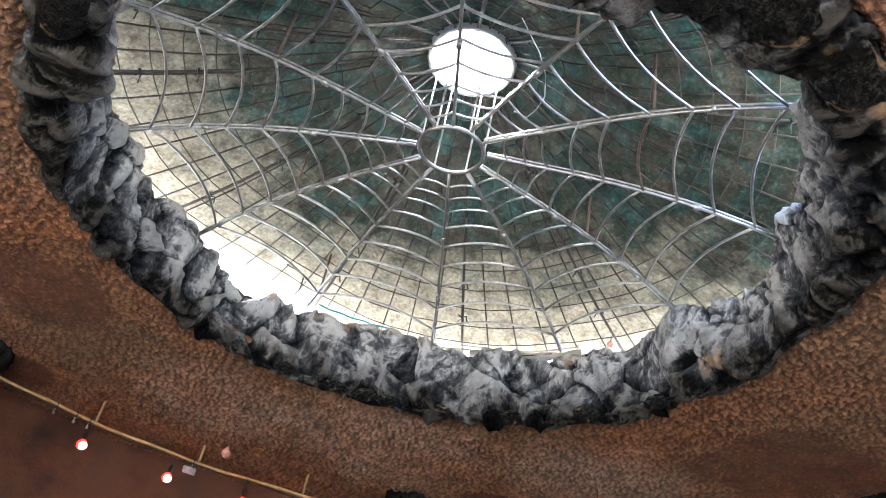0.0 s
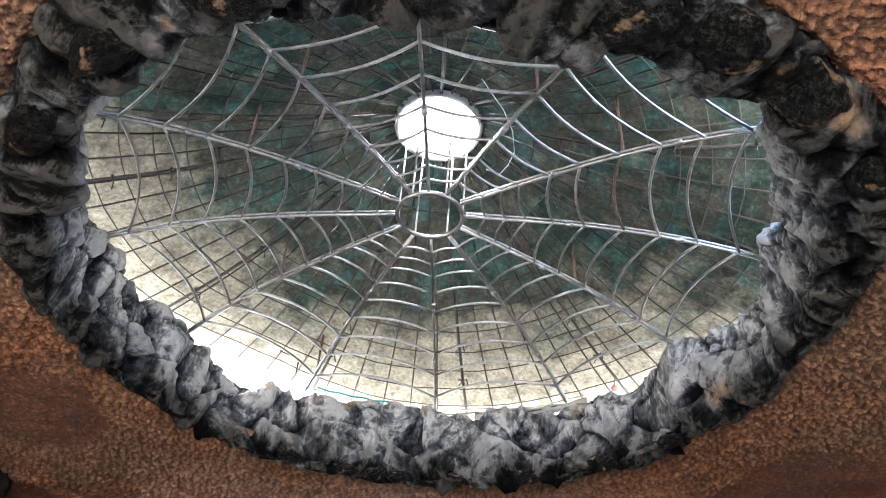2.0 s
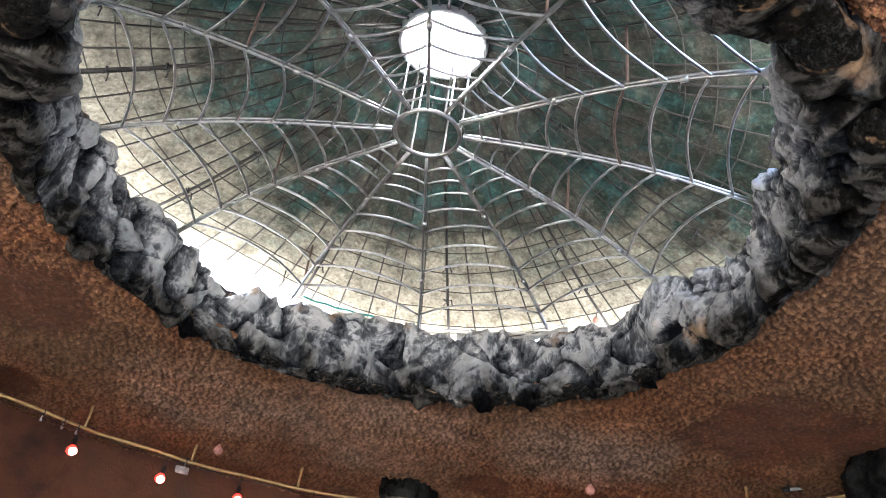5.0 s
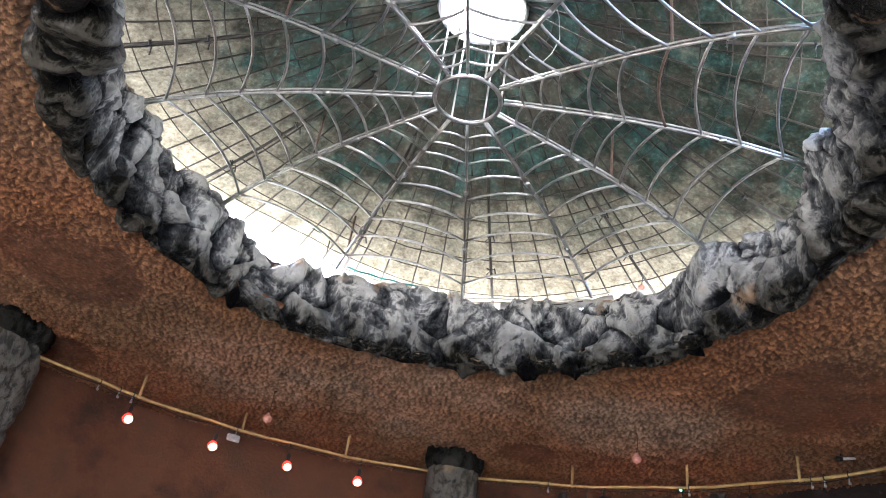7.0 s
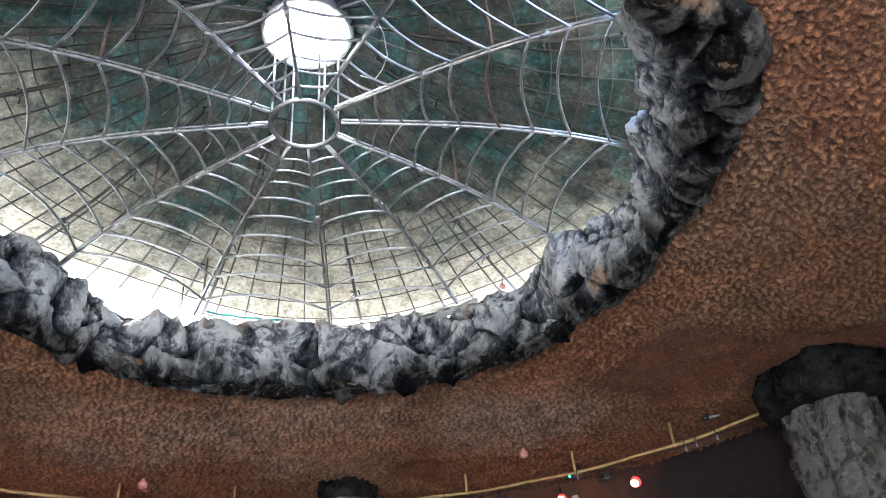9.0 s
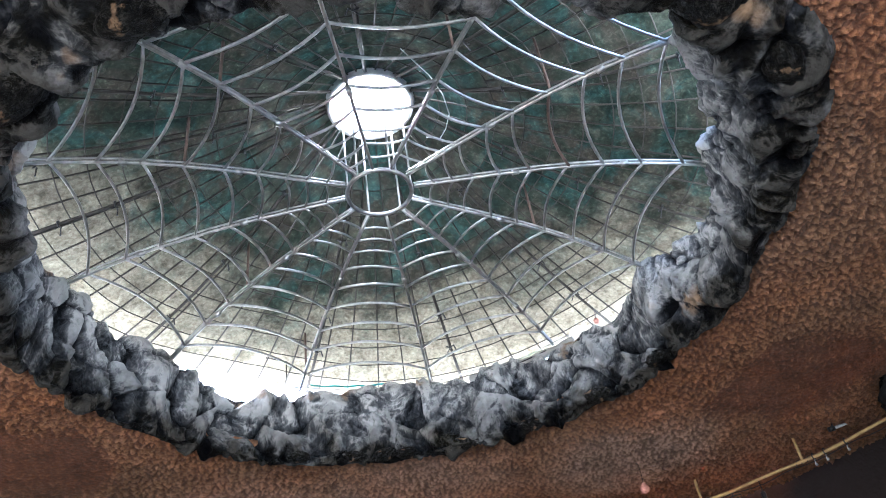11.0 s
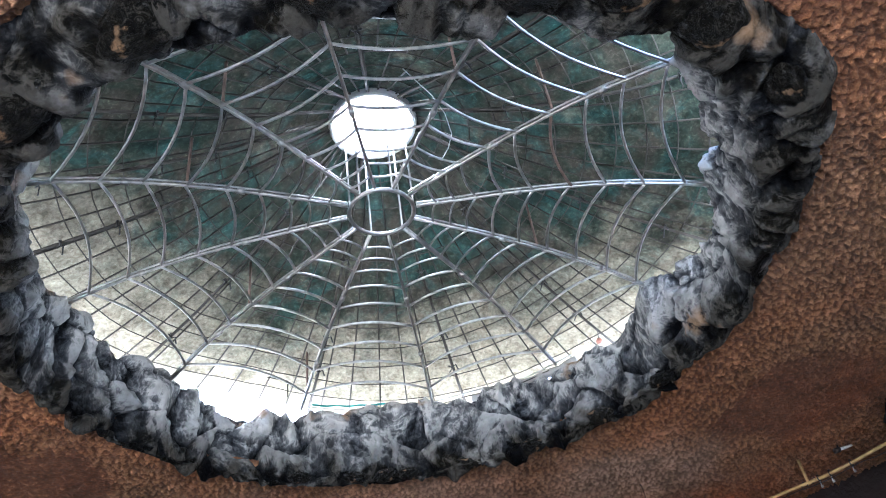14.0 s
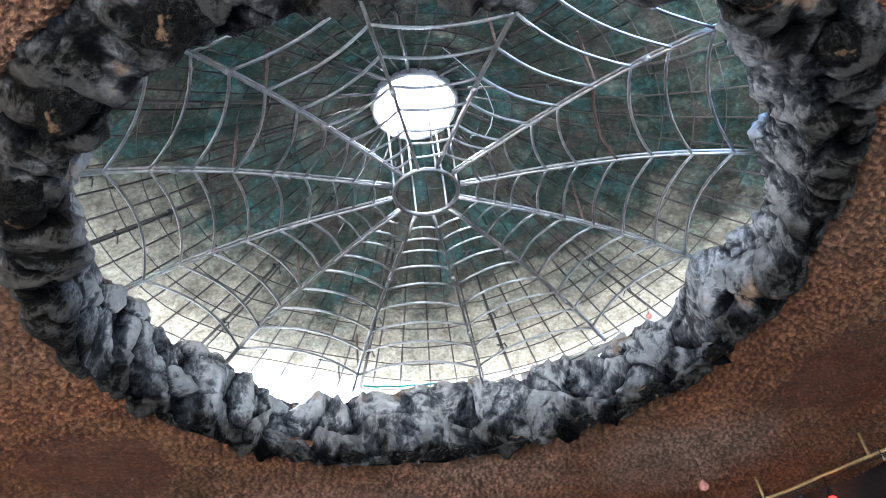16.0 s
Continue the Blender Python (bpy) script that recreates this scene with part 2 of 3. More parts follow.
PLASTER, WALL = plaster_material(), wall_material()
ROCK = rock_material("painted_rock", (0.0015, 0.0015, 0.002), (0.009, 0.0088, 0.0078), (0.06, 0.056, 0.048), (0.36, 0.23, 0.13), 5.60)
COLUMN_ROCK = rock_material("column_rock", (0.03, 0.031, 0.033), (0.085, 0.086, 0.086), (0.15, 0.147, 0.14), (0.30, 0.24, 0.17))
CAP_ROCK = rock_material("black_cap_rock", (0.003, 0.0033, 0.0035), (0.008, 0.0085, 0.008), (0.022, 0.023, 0.022), (0.05, 0.05, 0.045))
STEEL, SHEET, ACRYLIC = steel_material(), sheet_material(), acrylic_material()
DARK_ROD = plain("dark_rod", (0.040, 0.035, 0.028), 0.8, 0.0)
RUST = plain("rusty_rod", (0.13, 0.085, 0.065), 0.75, 0.2)
BAMBOO = plain("yellow_bamboo", (0.46, 0.31, 0.13), 0.5, 0.0, 9.0)
BLACK = plain("black_plastic", (0.02, 0.02, 0.021), 0.4)
GREY = plain("grey_lamp_metal", (0.6, 0.61, 0.62), 0.35, 0.3)
BULB_RED = glow("lit_red_bulb", (1.0, 0.015, 0.008), 0.3)
BULB_CORE = glow("lit_lamp_core", (1.0, 0.40, 0.26), 0.8)
GREEN_LED = glow("green_indicator", (0.1, 1.0, 0.45), 0.3)
BULB_OFF = plain("pinkish_bulb", (0.62, 0.30, 0.24), 0.25)
CONCRETE = plain("grey_concrete", (0.36, 0.35, 0.33), 0.85, 0.0, 3.0)
FLOOR_MAT = plain("worn_concrete", (0.24, 0.22, 0.20), 0.7, 0.0, 3.0)
EARTH = plain("dry_earth", (0.24, 0.21, 0.16), 0.95, 0.0, 0.5)
RED_PIPE = plain("red_brown_pipe", (0.17, 0.06, 0.045), 0.5)
WHITE = plain("white_paint", (0.78, 0.78, 0.76), 0.5, 0.0, 12.0, 0.08)
TEAL = plain("teal_net", (0.05, 0.35, 0.38), 0.7)


# ---- building helpers ----
def thing(name, label, category, group="", kind="", at=(0, 0, 0)):
    ob = new(name)
    ob.location = at
    return tagged(ob, label, category, group, kind)


def part(name, mesh, mat, parent=None, label="", smooth=True):
    """mesh: (vertices, faces) or a mesh that is there already."""
    if isinstance(mesh, tuple):
        me = bpy.data.meshes.new(name)
        me.from_pydata([tuple(v) for v in mesh[0]], [], [tuple(f) for f in mesh[1]])
        if smooth:
            me.polygons.foreach_set("use_smooth", [True] * len(me.polygons))
        me.materials.append(mat)
        me.update()
    else:
        me = mesh
    ob = new(name, me)
    if parent:
        ob.parent = parent
    if label:
        ob["label"] = label
    return ob


def tube(points, radius, sides=8, closed=False):
    """A pipe along points; radius may be a list."""
    pts = [Vector(p) for p in points]
    n = len(pts)
    verts, faces = [], []
    for k, p in enumerate(pts):
        a = pts[(k - 1) % n] if closed or k else p
        b = pts[(k + 1) % n] if closed or k < n - 1 else p
        d = (b - a).normalized()
        ref = Vector((0, 0, 1)) if abs(d.z) < 0.9 else Vector((1, 0, 0))
        u = d.cross(ref).normalized()
        v = u.cross(d)
        r = radius[k] if isinstance(radius, (list, tuple)) else radius
        for s in range(sides):
            w = 2 * math.pi * s / sides
            verts.append(p + r * (math.cos(w) * u + math.sin(w) * v))
    for k in range(n if closed else n - 1):
        i, j = k * sides, ((k + 1) % n) * sides
        for s in range(sides):
            t = (s + 1) % sides
            faces.append((i + s, i + t, j + t, j + s))
    if not closed:
        faces.append(tuple(range(sides))[::-1])
        faces.append(tuple((n - 1) * sides + s for s in range(sides)))
    return verts, faces


def lathe(profile, sides=24, at=(0, 0, 0)):
    """A turned body from (radius, height) pairs."""
    verts, faces = [], []
    for r, z in profile:
        for s in range(sides):
            w = 2 * math.pi * s / sides
            verts.append((at[0] + r * math.cos(w), at[1] + r * math.sin(w), at[2] + z))
    for k in range(len(profile) - 1):
        for s in range(sides):
            t = (s + 1) % sides
            faces.append((k * sides + s, k * sides + t, (k + 1) * sides + t, (k + 1) * sides + s))
    return verts, faces


def box(sx, sy, sz, bevel=0.01, at=(0, 0, 0), turn=0.0):
    bm = bmesh.new()
    bmesh.ops.create_cube(bm, size=1.0, matrix=Matrix.Diagonal((sx, sy, sz, 1)))
    bmesh.ops.bevel(bm, geom=bm.edges[:], offset=bevel, segments=2, affect="EDGES")
    bm.transform(Matrix.Translation(at) @ Matrix.Rotation(turn, 4, "Z"))
    bm.verts.index_update()
    out = [v.co.copy() for v in bm.verts], [[v.index for v in f.verts] for f in bm.faces]
    bm.free()
    return out


def joined(*meshes):
    verts, faces = [], []
    for v, f in meshes:
        k = len(verts)
        verts += list(v)
        faces += [tuple(i + k for i in face) for face in f]
    return verts, faces


def grid_mesh(name, co, rows, cols, mat, wrap=True, parent=None, label="", ridge=None):
    """A sheet of rows x cols vertices; wrap closes it along the columns."""
    k = np.arange(rows * cols).reshape(rows, cols)
    nxt = np.roll(k, -1, axis=1) if wrap else k[:, 1:]
    a = k if wrap else k[:, :-1]
    quads = np.stack([a[:-1], nxt[:-1], nxt[1:], a[1:]], -1).reshape(-1, 4)
    me = bpy.data.meshes.new(name)
    me.vertices.add(rows * cols)
    me.vertices.foreach_set("co", np.asarray(co, np.float32).ravel())
    me.loops.add(quads.size)
    me.loops.foreach_set("vertex_index", quads.ravel().astype(np.int32))
    me.polygons.add(len(quads))
    me.polygons.foreach_set("loop_start", np.arange(0, quads.size, 4, dtype=np.int32))
    me.polygons.foreach_set("use_smooth", np.ones(len(quads), bool))
    me.update(calc_edges=True)
    if ridge is not None:
        me.attributes.new("ridge", "FLOAT", "POINT").data.foreach_set("value", np.asarray(ridge, np.float32))
    me.materials.append(mat)
    return part(name, me, mat, parent, label)


def polar(az, r, z=0.0):
    a = radians(az)
    return Vector((r * math.cos(a), r * math.sin(a), z))


# ---- sizes ----
CEIL_Z = 5.58      # underside of the ceiling
WEB_R, WEB_Z = 3.0, 6.40
HUB_R, HUB_Z = 0.33, 6.78
ROOM_R = 8.35


def web_z(r):
    """Height of the shallow web dome at radius r."""
    u = min(max((r - HUB_R) / (WEB_R - HUB_R), 0), 1.1)
    return HUB_Z + (WEB_Z - HUB_Z) * (0.3 * u + 0.7 * u ** 3)


def roof_z(r, az=0.0):
    """Height of the tent roof at radius r; its edge is lifted on one side."""
    u = (r - 0.46) / (3.85 - 0.46)
    def rise(mid, width):
        return math.exp(-((((az - mid + 180) % 360) - 180) / width) ** 2)
    lift = u * u * (0.25 * rise(130, 22) + 0.05 * rise(58, 14) + 0.95 * rise(-26, 15))
    return 8.12 - 1.55 * u - 0.16 * math.sin(math.pi * u) + lift


# radii of the opening every 15 degrees: at the top edge, at the lower lip, where the rock meets the ceiling
RIM_TOP = (3.07, 3.24, 3.06, 3.30, 3.36, 3.22, 3.13, 3.19, 3.38, 3.46, 3.20, 3.13, 3.13, 3.10, 3.10, 3.18, 3.18, 3.14, 3.10, 3.10, 3.14, 3.24, 3.12, 3.07)
RIM_LIP = (3.15, 3.22, 3.20, 3.25, 3.25, 3.22, 3.20, 3.22, 3.27, 3.25, 3.20, 3.20, 3.20, 3.12, 2.95, 3.08, 3.10, 3.02, 2.92, 2.85, 3.06, 3.26, 3.24, 3.15)
RIM_OUT = (3.46, 3.36, 3.33, 3.33, 3.31, 3.31, 3.31, 3.33, 3.39, 3.32, 3.34, 3.29, 3.34, 3.39, 3.47, 3.53, 3.63, 3.63, 3.61, 3.61, 3.63, 3.69, 3.83, 3.61)


def around(values, cols):
    """Values at even steps round the circle, drawn out smoothly to cols places."""
    n = len(values)
    u = np.arange(cols) * n / cols
    k = u.astype(int)
    f = u - k
    f = f * f * (3 - 2 * f)
    v = np.array(values)
    return v[k] * (1 - f) + v[(k + 1) % n] * f


# ---- setting ----
def build_setting():
    # ceiling: rough sheet with broad waves and worm-like relief
    rows, cols = 300, 2050
    aa = np.linspace(0, 2 * math.pi, cols, endpoint=False)
    co = np.empty((rows, cols, 3))
    hole = around(RIM_OUT, cols) + 0.04
    rr = hole + (ROOM_R + 0.05 - hole) * np.linspace(0, 1, rows)[:, None]
    co[..., 0], co[..., 1] = rr * np.cos(aa), rr * np.sin(aa)
    flat = co.reshape(-1, 3)
    fields = [(polar(37, 5.5), 1.15), (polar(28, 6.9), 1.1), (polar(155, 4.9), 1.0), (polar(141, 7.4), 0.6), (polar(80, 6.6), 0.5), (polar(-20, 6.2), 0.9), (polar(200, 5.6), 1.2)]
    # centres and radii of paler, greyer fields beyond the opening
    pale = [(polar(95, 4.9), 1.9), (polar(64, 5.3), 1.5), (polar(122, 5.3), 1.5)]
    relief, smooth, paleness = np.zeros(len(flat)), np.zeros(len(flat)), np.zeros(len(flat))
    for k, (x, y) in enumerate(flat[:, :2]):
        edge = 0.22 * noise.noise((x * 1.6, y * 1.6, 1.0)) + 0.1 * noise.noise((x * 5, y * 5, 2.0))
        field = max(1.0 - math.hypot(x - c.x, y - c.y) / size for c, size in fields) + edge
        smooth[k] = min(1.0, max(0.0, field * 3.6))
        paleness[k] = min(1.0, max(0.0, 2.2 * (max(1.0 - math.hypot(x - c.x, y - c.y) / size for c, size in pale) + edge))) * (1.0 - smooth[k])
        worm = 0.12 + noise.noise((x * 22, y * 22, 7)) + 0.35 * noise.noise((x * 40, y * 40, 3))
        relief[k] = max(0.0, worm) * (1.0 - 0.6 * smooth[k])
        lift = 0.16 * (1.0 - (k // cols) / 8) if k < 8 * cols else 0.0
        flat[k, 2] = CEIL_Z + lift + 0.05 * noise.noise((x * 0.9, y * 0.9, 0)) + 0.02 * smooth[k] - 0.07 * relief[k]
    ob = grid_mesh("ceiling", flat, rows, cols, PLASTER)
    for key, values in (("relief", relief), ("smooth", smooth), ("paleness", paleness)):
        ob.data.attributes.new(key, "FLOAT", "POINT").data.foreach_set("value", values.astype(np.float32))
    tagged(ob, "red-brown sprayed plaster ceiling with coarse worm-like relief", "ceiling", kind="structure")
    slab = part("roof_slab", lathe([(3.62, 0.12), (3.62, 0.30), (9.2, 0.30), (9.2, -0.1), (8.75, -0.1), (8.75, 0.12), (3.62, 0.12)], 96, (0, 0, CEIL_Z)), CONCRETE, smooth=False)
    tagged(slab, "plain grey concrete roof slab above the plaster ceiling", "roof slab", kind="structure")
    def arc(a0, a1, z0, z1):
        n = int((a1 - a0) / 2)
        v = [polar(a0 + (a1 - a0) * k / n, r, z) for k in range(n + 1) for r, z in ((ROOM_R, z0), (ROOM_R, z1), (8.72, z1), (8.72, z0))]
        f = [(4 * k + e, 4 * k + 4 + e, 4 * k + 4 + (e + 1) % 4, 4 * k + (e + 1) % 4) for k in range(n) for e in range(4)]
        return v, f + [(0, 1, 2, 3), (4 * n + 3, 4 * n + 2, 4 * n + 1, 4 * n)]
    # gaps below 3.1 m are the assumed doorways, out of view
    wall = part("wall_round", joined(arc(0, 360, 3.1, CEIL_Z + 0.1), arc(-24, 204, 0, 3.1), arc(-124, -106, 0, 3.1), arc(-74, -56, 0, 3.1)), WALL, smooth=False)
    tagged(wall, "dark brown plastered round wall below the ceiling", "wall", kind="structure")
    floor = part("floor", lathe([(0.001, 0.0), (4, 0.0), (ROOM_R + 0.2, 0.0)], 64), FLOOR_MAT)
    tagged(floor, "plain grey concrete floor of the round room", "floor", kind="structure")
    ground = part("ground", lathe([(0.01, -0.12), (30, -0.12), (300, -0.12), (3000, -0.12)], 48), EARTH)
    tagged(ground, "dry brown earth around the round building", "ground", kind="structure")


build_setting()


# ---- rock-lined opening ----
def crease(q):
    """Sharp ridges with soft hollows between, 0 to 1."""
    return 1.0 - 2.0 * abs(noise.noise(q))


def rock_shift(p, scale, seed):
    """Broken relief: flat chips that lie at their own depth and tilt, split by clefts. Gives the shift and a tone that
    shades the clefts.
    """
    q = Vector((p.x * scale + seed, p.y * scale, p.z * scale))
    q += noise.noise_vector(q * 1.1) * 0.16
    d, pts = noise.voronoi(q)
    lean = noise.cell_vector(pts[0] * 7.0) - Vector((0.5, 0.5, 0.5))
    cleft = min((d[1] - d[0]) * 9.0, 1.0)
    facet = lean.dot(q - pts[0])
    fold = crease(q * 1.4)
    return 0.12 * cleft + 0.44 * facet + 0.12 * lean.z + 0.03 * fold, 0.50 * cleft + 0.26 * lean.y + 0.10 * fold


def folded(q, times):
    """Noise folded back and forth: sharp ridges and sharp valleys with flat flanks, 0 to 1."""
    return abs((times * noise.noise(q) + 0.5) % 2.0 - 1.0)


def draped(q, fall):
    """Relief of crumpled plaster-soaked cloth over stones: offset masses, clefts, folds that run down along fall, broken skin."""
    w = q + noise.noise_vector(q * 1.3) * 0.22
    d, pts = noise.voronoi(w * 1.9)
    cleft = min(1.0, 4.0 * (d[1] - d[0])) ** 0.5
    lean = noise.cell_vector(pts[0] * 7.0) - Vector((0.5, 0.5, 0.5))
    slab = lean.dot(w * 1.9 - pts[0])
    slim = w - fall * (0.55 * w.dot(fall))
    f1 = folded(slim * 1.5, 2.2)
    f2 = folded(slim * 3.2 + noise.noise_vector(w * 3.0) * 0.25, 2.2)
    f3 = folded(w * 7.0 + noise.noise_vector(w * 6.0) * 0.3, 2.0)
    f4 = folded(w * 17.0, 2.0)
    return 0.05 * (cleft - 0.8) + 0.07 * lean.z + 0.13 * slab + 0.13 * (f1 - 0.5) + 0.07 * (f2 - 0.5) + 0.026 * (f3 - 0.5) + 0.008 * (f4 - 0.5)


def softened(h, reach):
    for axis in (0, 1):
        for _ in range(2):
            pad = np.concatenate([np.repeat(h[:1], reach, 0), h, np.repeat(h[-1:], reach, 0)]) if axis == 0 else np.concatenate([h[:, -reach:], h, h[:, :reach]], 1)
            c = np.cumsum(np.concatenate([np.zeros_like(pad.take([0], axis)), pad], axis), axis)
            m = 2 * reach + 1
            h = (c[m:] - c[:-m]) / m if axis == 0 else (c[:, m:] - c[:, :-m]) / m
    return h


def build_rim():
    rim = thing("rock_rim", "dark grey painted artificial rock lining round the ceiling opening", "rock rim")
    cols, rows = 1560, 150
    top, lip, out = (around(v, cols) + 0.035 for v in (RIM_TOP, RIM_LIP, RIM_OUT))
    stations = [(top + 0.62, 6.34), (top + 0.25, 6.43), (top + 0.06, 6.42), (top, 6.32), (0.62 * top + 0.38 * lip, 6.02), (0.28 * top + 0.72 * lip, 5.76), (lip, 5.60), (lip + 0.05, 5.49), (0.55 * lip + 0.45 * out, 5.45), (out - 0.06, 5.45), (out, 5.51), (out + 0.12, 5.72)]
    length = [0.0]
    for (r0, z0), (r1, z1) in zip(stations, stations[1:]):
        length.append(length[-1] + math.hypot((r1 - r0).mean(), z1 - z0))
    w = np.arange(cols) * 2 * math.pi / cols
    base, run = np.empty((rows, cols, 3)), np.linspace(0, length[-1], rows)
    for i, v in enumerate(run):
        k = min(max(n for n, at in enumerate(length) if at <= v), len(stations) - 2)
        u = (v - length[k]) / (length[k + 1] - length[k])
        (r0, z0), (r1, z1) = stations[k], stations[k + 1]
        r = r0 * (1 - u) + r1 * u
        base[i] = np.stack([r * np.cos(w), r * np.sin(w), np.full(cols, z0 * (1 - u) + z1 * u)], -1)
    along = np.roll(base, -6, 1) - np.roll(base, 6, 1)
    down = np.concatenate([base[5:], np.repeat(base[-1:], 5, 0)]) - np.concatenate([np.repeat(base[:1], 5, 0), base[:-5]])
    normal = np.cross(along, down)
    normal /= np.linalg.norm(normal, axis=-1, keepdims=True)
    height = np.empty((rows, cols))
    for i in range(rows):
        for c in range(cols):
            a = w[c]
            fall = Vector((0.35 * math.sin(a), -0.35 * math.cos(a), 0.93))
            height[i, c] = draped(Vector((3.3 * math.cos(a), 3.3 * math.sin(a), run[i])), fall)
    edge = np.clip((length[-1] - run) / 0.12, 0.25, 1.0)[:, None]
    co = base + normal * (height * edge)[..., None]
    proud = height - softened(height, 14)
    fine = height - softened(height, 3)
    # height over the surroundings sets the painted shade of creases and ridges
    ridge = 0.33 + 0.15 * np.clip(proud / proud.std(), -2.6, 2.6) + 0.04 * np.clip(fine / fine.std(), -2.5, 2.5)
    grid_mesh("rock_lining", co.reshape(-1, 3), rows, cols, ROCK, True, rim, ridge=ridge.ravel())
    # stones bedded in the lower lip
    shapes = []
    for v in range(5):
        bm = bmesh.new()
        bmesh.ops.create_icosphere(bm, subdivisions=5, radius=1.0)
        cut, tones = random.Random(50 + v), []
        planes = [(Vector((cut.gauss(0, 1), cut.gauss(0, 1), cut.gauss(0, 1))).normalized(), cut.uniform(0.72, 0.98)) for _ in range(9)]
        for vert in bm.verts:
            p = vert.co.normalized()
            rad = sum(min(h / max(n.dot(p), 0.05), 1.1) ** -26 for n, h in planes) ** (-1 / 26)
            h = draped(p * 0.85 + Vector((7.0 * v, 3.0, 1.0)), Vector((0.5, 0.3, 0.81)))
            vert.co = p * (1.12 * rad + 0.95 * h)
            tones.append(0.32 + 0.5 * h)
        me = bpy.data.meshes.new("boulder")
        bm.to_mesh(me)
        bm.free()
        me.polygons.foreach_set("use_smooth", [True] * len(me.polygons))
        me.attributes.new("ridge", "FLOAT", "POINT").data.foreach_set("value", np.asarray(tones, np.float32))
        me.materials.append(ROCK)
        shapes.append(me)
    rnd = random.Random(4)
    stones = [(-66, 3.36, 5.53, 0.30), (-56.5, 3.52, 5.53, 0.27), (-45, 3.56, 5.55, 0.25), (-30, 3.66, 5.54, 0.22), (-122, 3.42, 5.47, 0.24), (-140, 3.38, 5.46, 0.22), (-105, 3.40, 5.47, 0.25), (-86, 3.36, 5.47, 0.24)]
    stones += [(a, 3.27, 5.51, size) for a, size in ((102, 0.12), (97, 0.13), (108, 0.12), (84, 0.13), (70, 0.12), (54, 0.15), (120, 0.12), (38, 0.14))]
    for az, r, z, size in stones:
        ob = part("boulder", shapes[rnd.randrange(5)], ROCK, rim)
        ob.location = polar(az, r, z)
        ob.rotation_euler = (rnd.uniform(-0.25, 0.25), rnd.uniform(-0.25, 0.25), radians(az) + rnd.choice((0, math.pi)))
        ob.scale = (size * rnd.uniform(0.65, 0.8), size * rnd.uniform(0.95, 1.2), size * rnd.uniform(0.45, 0.6))


build_rim()


# ---- steel web under the roof ----
def build_web():
    web = thing("steel_web_frame", "galvanised steel pipe frame shaped like a spider web over the opening", "web frame")
    ring = [polar(a, HUB_R - 0.01, HUB_Z) for a in range(0, 360, 6)]
    part("hub_ring", tube(ring, 0.021, 10, True), STEEL, web)
    rnd = random.Random(9)
    for k in range(12):
        az = 30 * k
        rs = [HUB_R + 0.02 + (WEB_R + 0.16 - HUB_R) * s / 9 for s in range(10)]
        spoke = part("spoke", joined(tube([polar(az, r, web_z(r)) for r in rs], 0.0165, 8), tube([polar(az, r, web_z(r) + 0.044) for r in rs], 0.0105, 8)), STEEL, web)
        for r in (1.36 + rnd.uniform(-0.04, 0.04), 2.42 + rnd.uniform(-0.08, 0.08)):
            part("collar", tube([polar(az, r - 0.035, web_z(r) - 0.002), polar(az, r + 0.035, web_z(r) - 0.004)], 0.027, 10), STEEL, spoke, "pale pipe joint collar")
    # the cross pieces run as one slow spiral round a part of the web
    turn = {210: 0.0, 240: 0.38, 270: 0.74, 300: 1.03, 330: 1.28, 360: 1.0}

    def joint(n, az):
        out = RUNGS[n - 1] if n else 2 * RUNGS[0] - RUNGS[1]
        return RUNGS[n] + turn.get(az, 0.0) * (out - RUNGS[n]) + rnd.uniform(-0.015, 0.015)

    for k in range(12):
        for n in range(len(RUNGS)):
            a0, a1 = 30 * k, 30 * k + 30
            if n == 9 and a0 < 240:
                continue
            r0, r1 = joint(n, a0), joint(n, a1)
            if min(r0, r1) > 3.1:
                continue
            pts = []
            for s in range(9):
                u = s / 8
                p = polar(a0, min(r0, 3.12)) * (1 - u) + polar(a1, min(r1, 3.12)) * u
                mid = p.length * (1 - 0.042 * 4 * u * (1 - u))
                p = p * (mid / p.length)
                pts.append((p.x, p.y, web_z(mid) + 0.002))
            part("rung", tube(pts, 0.0145 if r0 > 1 else 0.011, 7), RUST if (k, n) == (11, 4) else STEEL, web)
    for az in (5, 60, 120, 175, 240, 300):
        part("hanger_post", tube([polar(az, HUB_R - 0.01, HUB_Z), polar(az, HUB_R, 8.06)], 0.010, 8), STEEL, web)
    for az, r in ((210, 1.86), (240, 1.99), (300, 1.87), (330, 1.99), (30, 1.75), (150, 1.92), (120, 2.86)):
        part("strut", tube([polar(az, r, web_z(r) + 0.05), polar(az, r, roof_z(r, az) - 0.02)], 0.014, 6), RUST, web, "rusty upright strut")


RUNGS = [2.93, 2.57, 2.22, 1.87, 1.52, 1.22, 0.94, 0.75, 0.56, 0.42]
build_web()


# ---- tent roof ----
RAFTERS = (-173, -141, -115, -85, -44, -14, 20, 51, 84, 116, 152, -158)


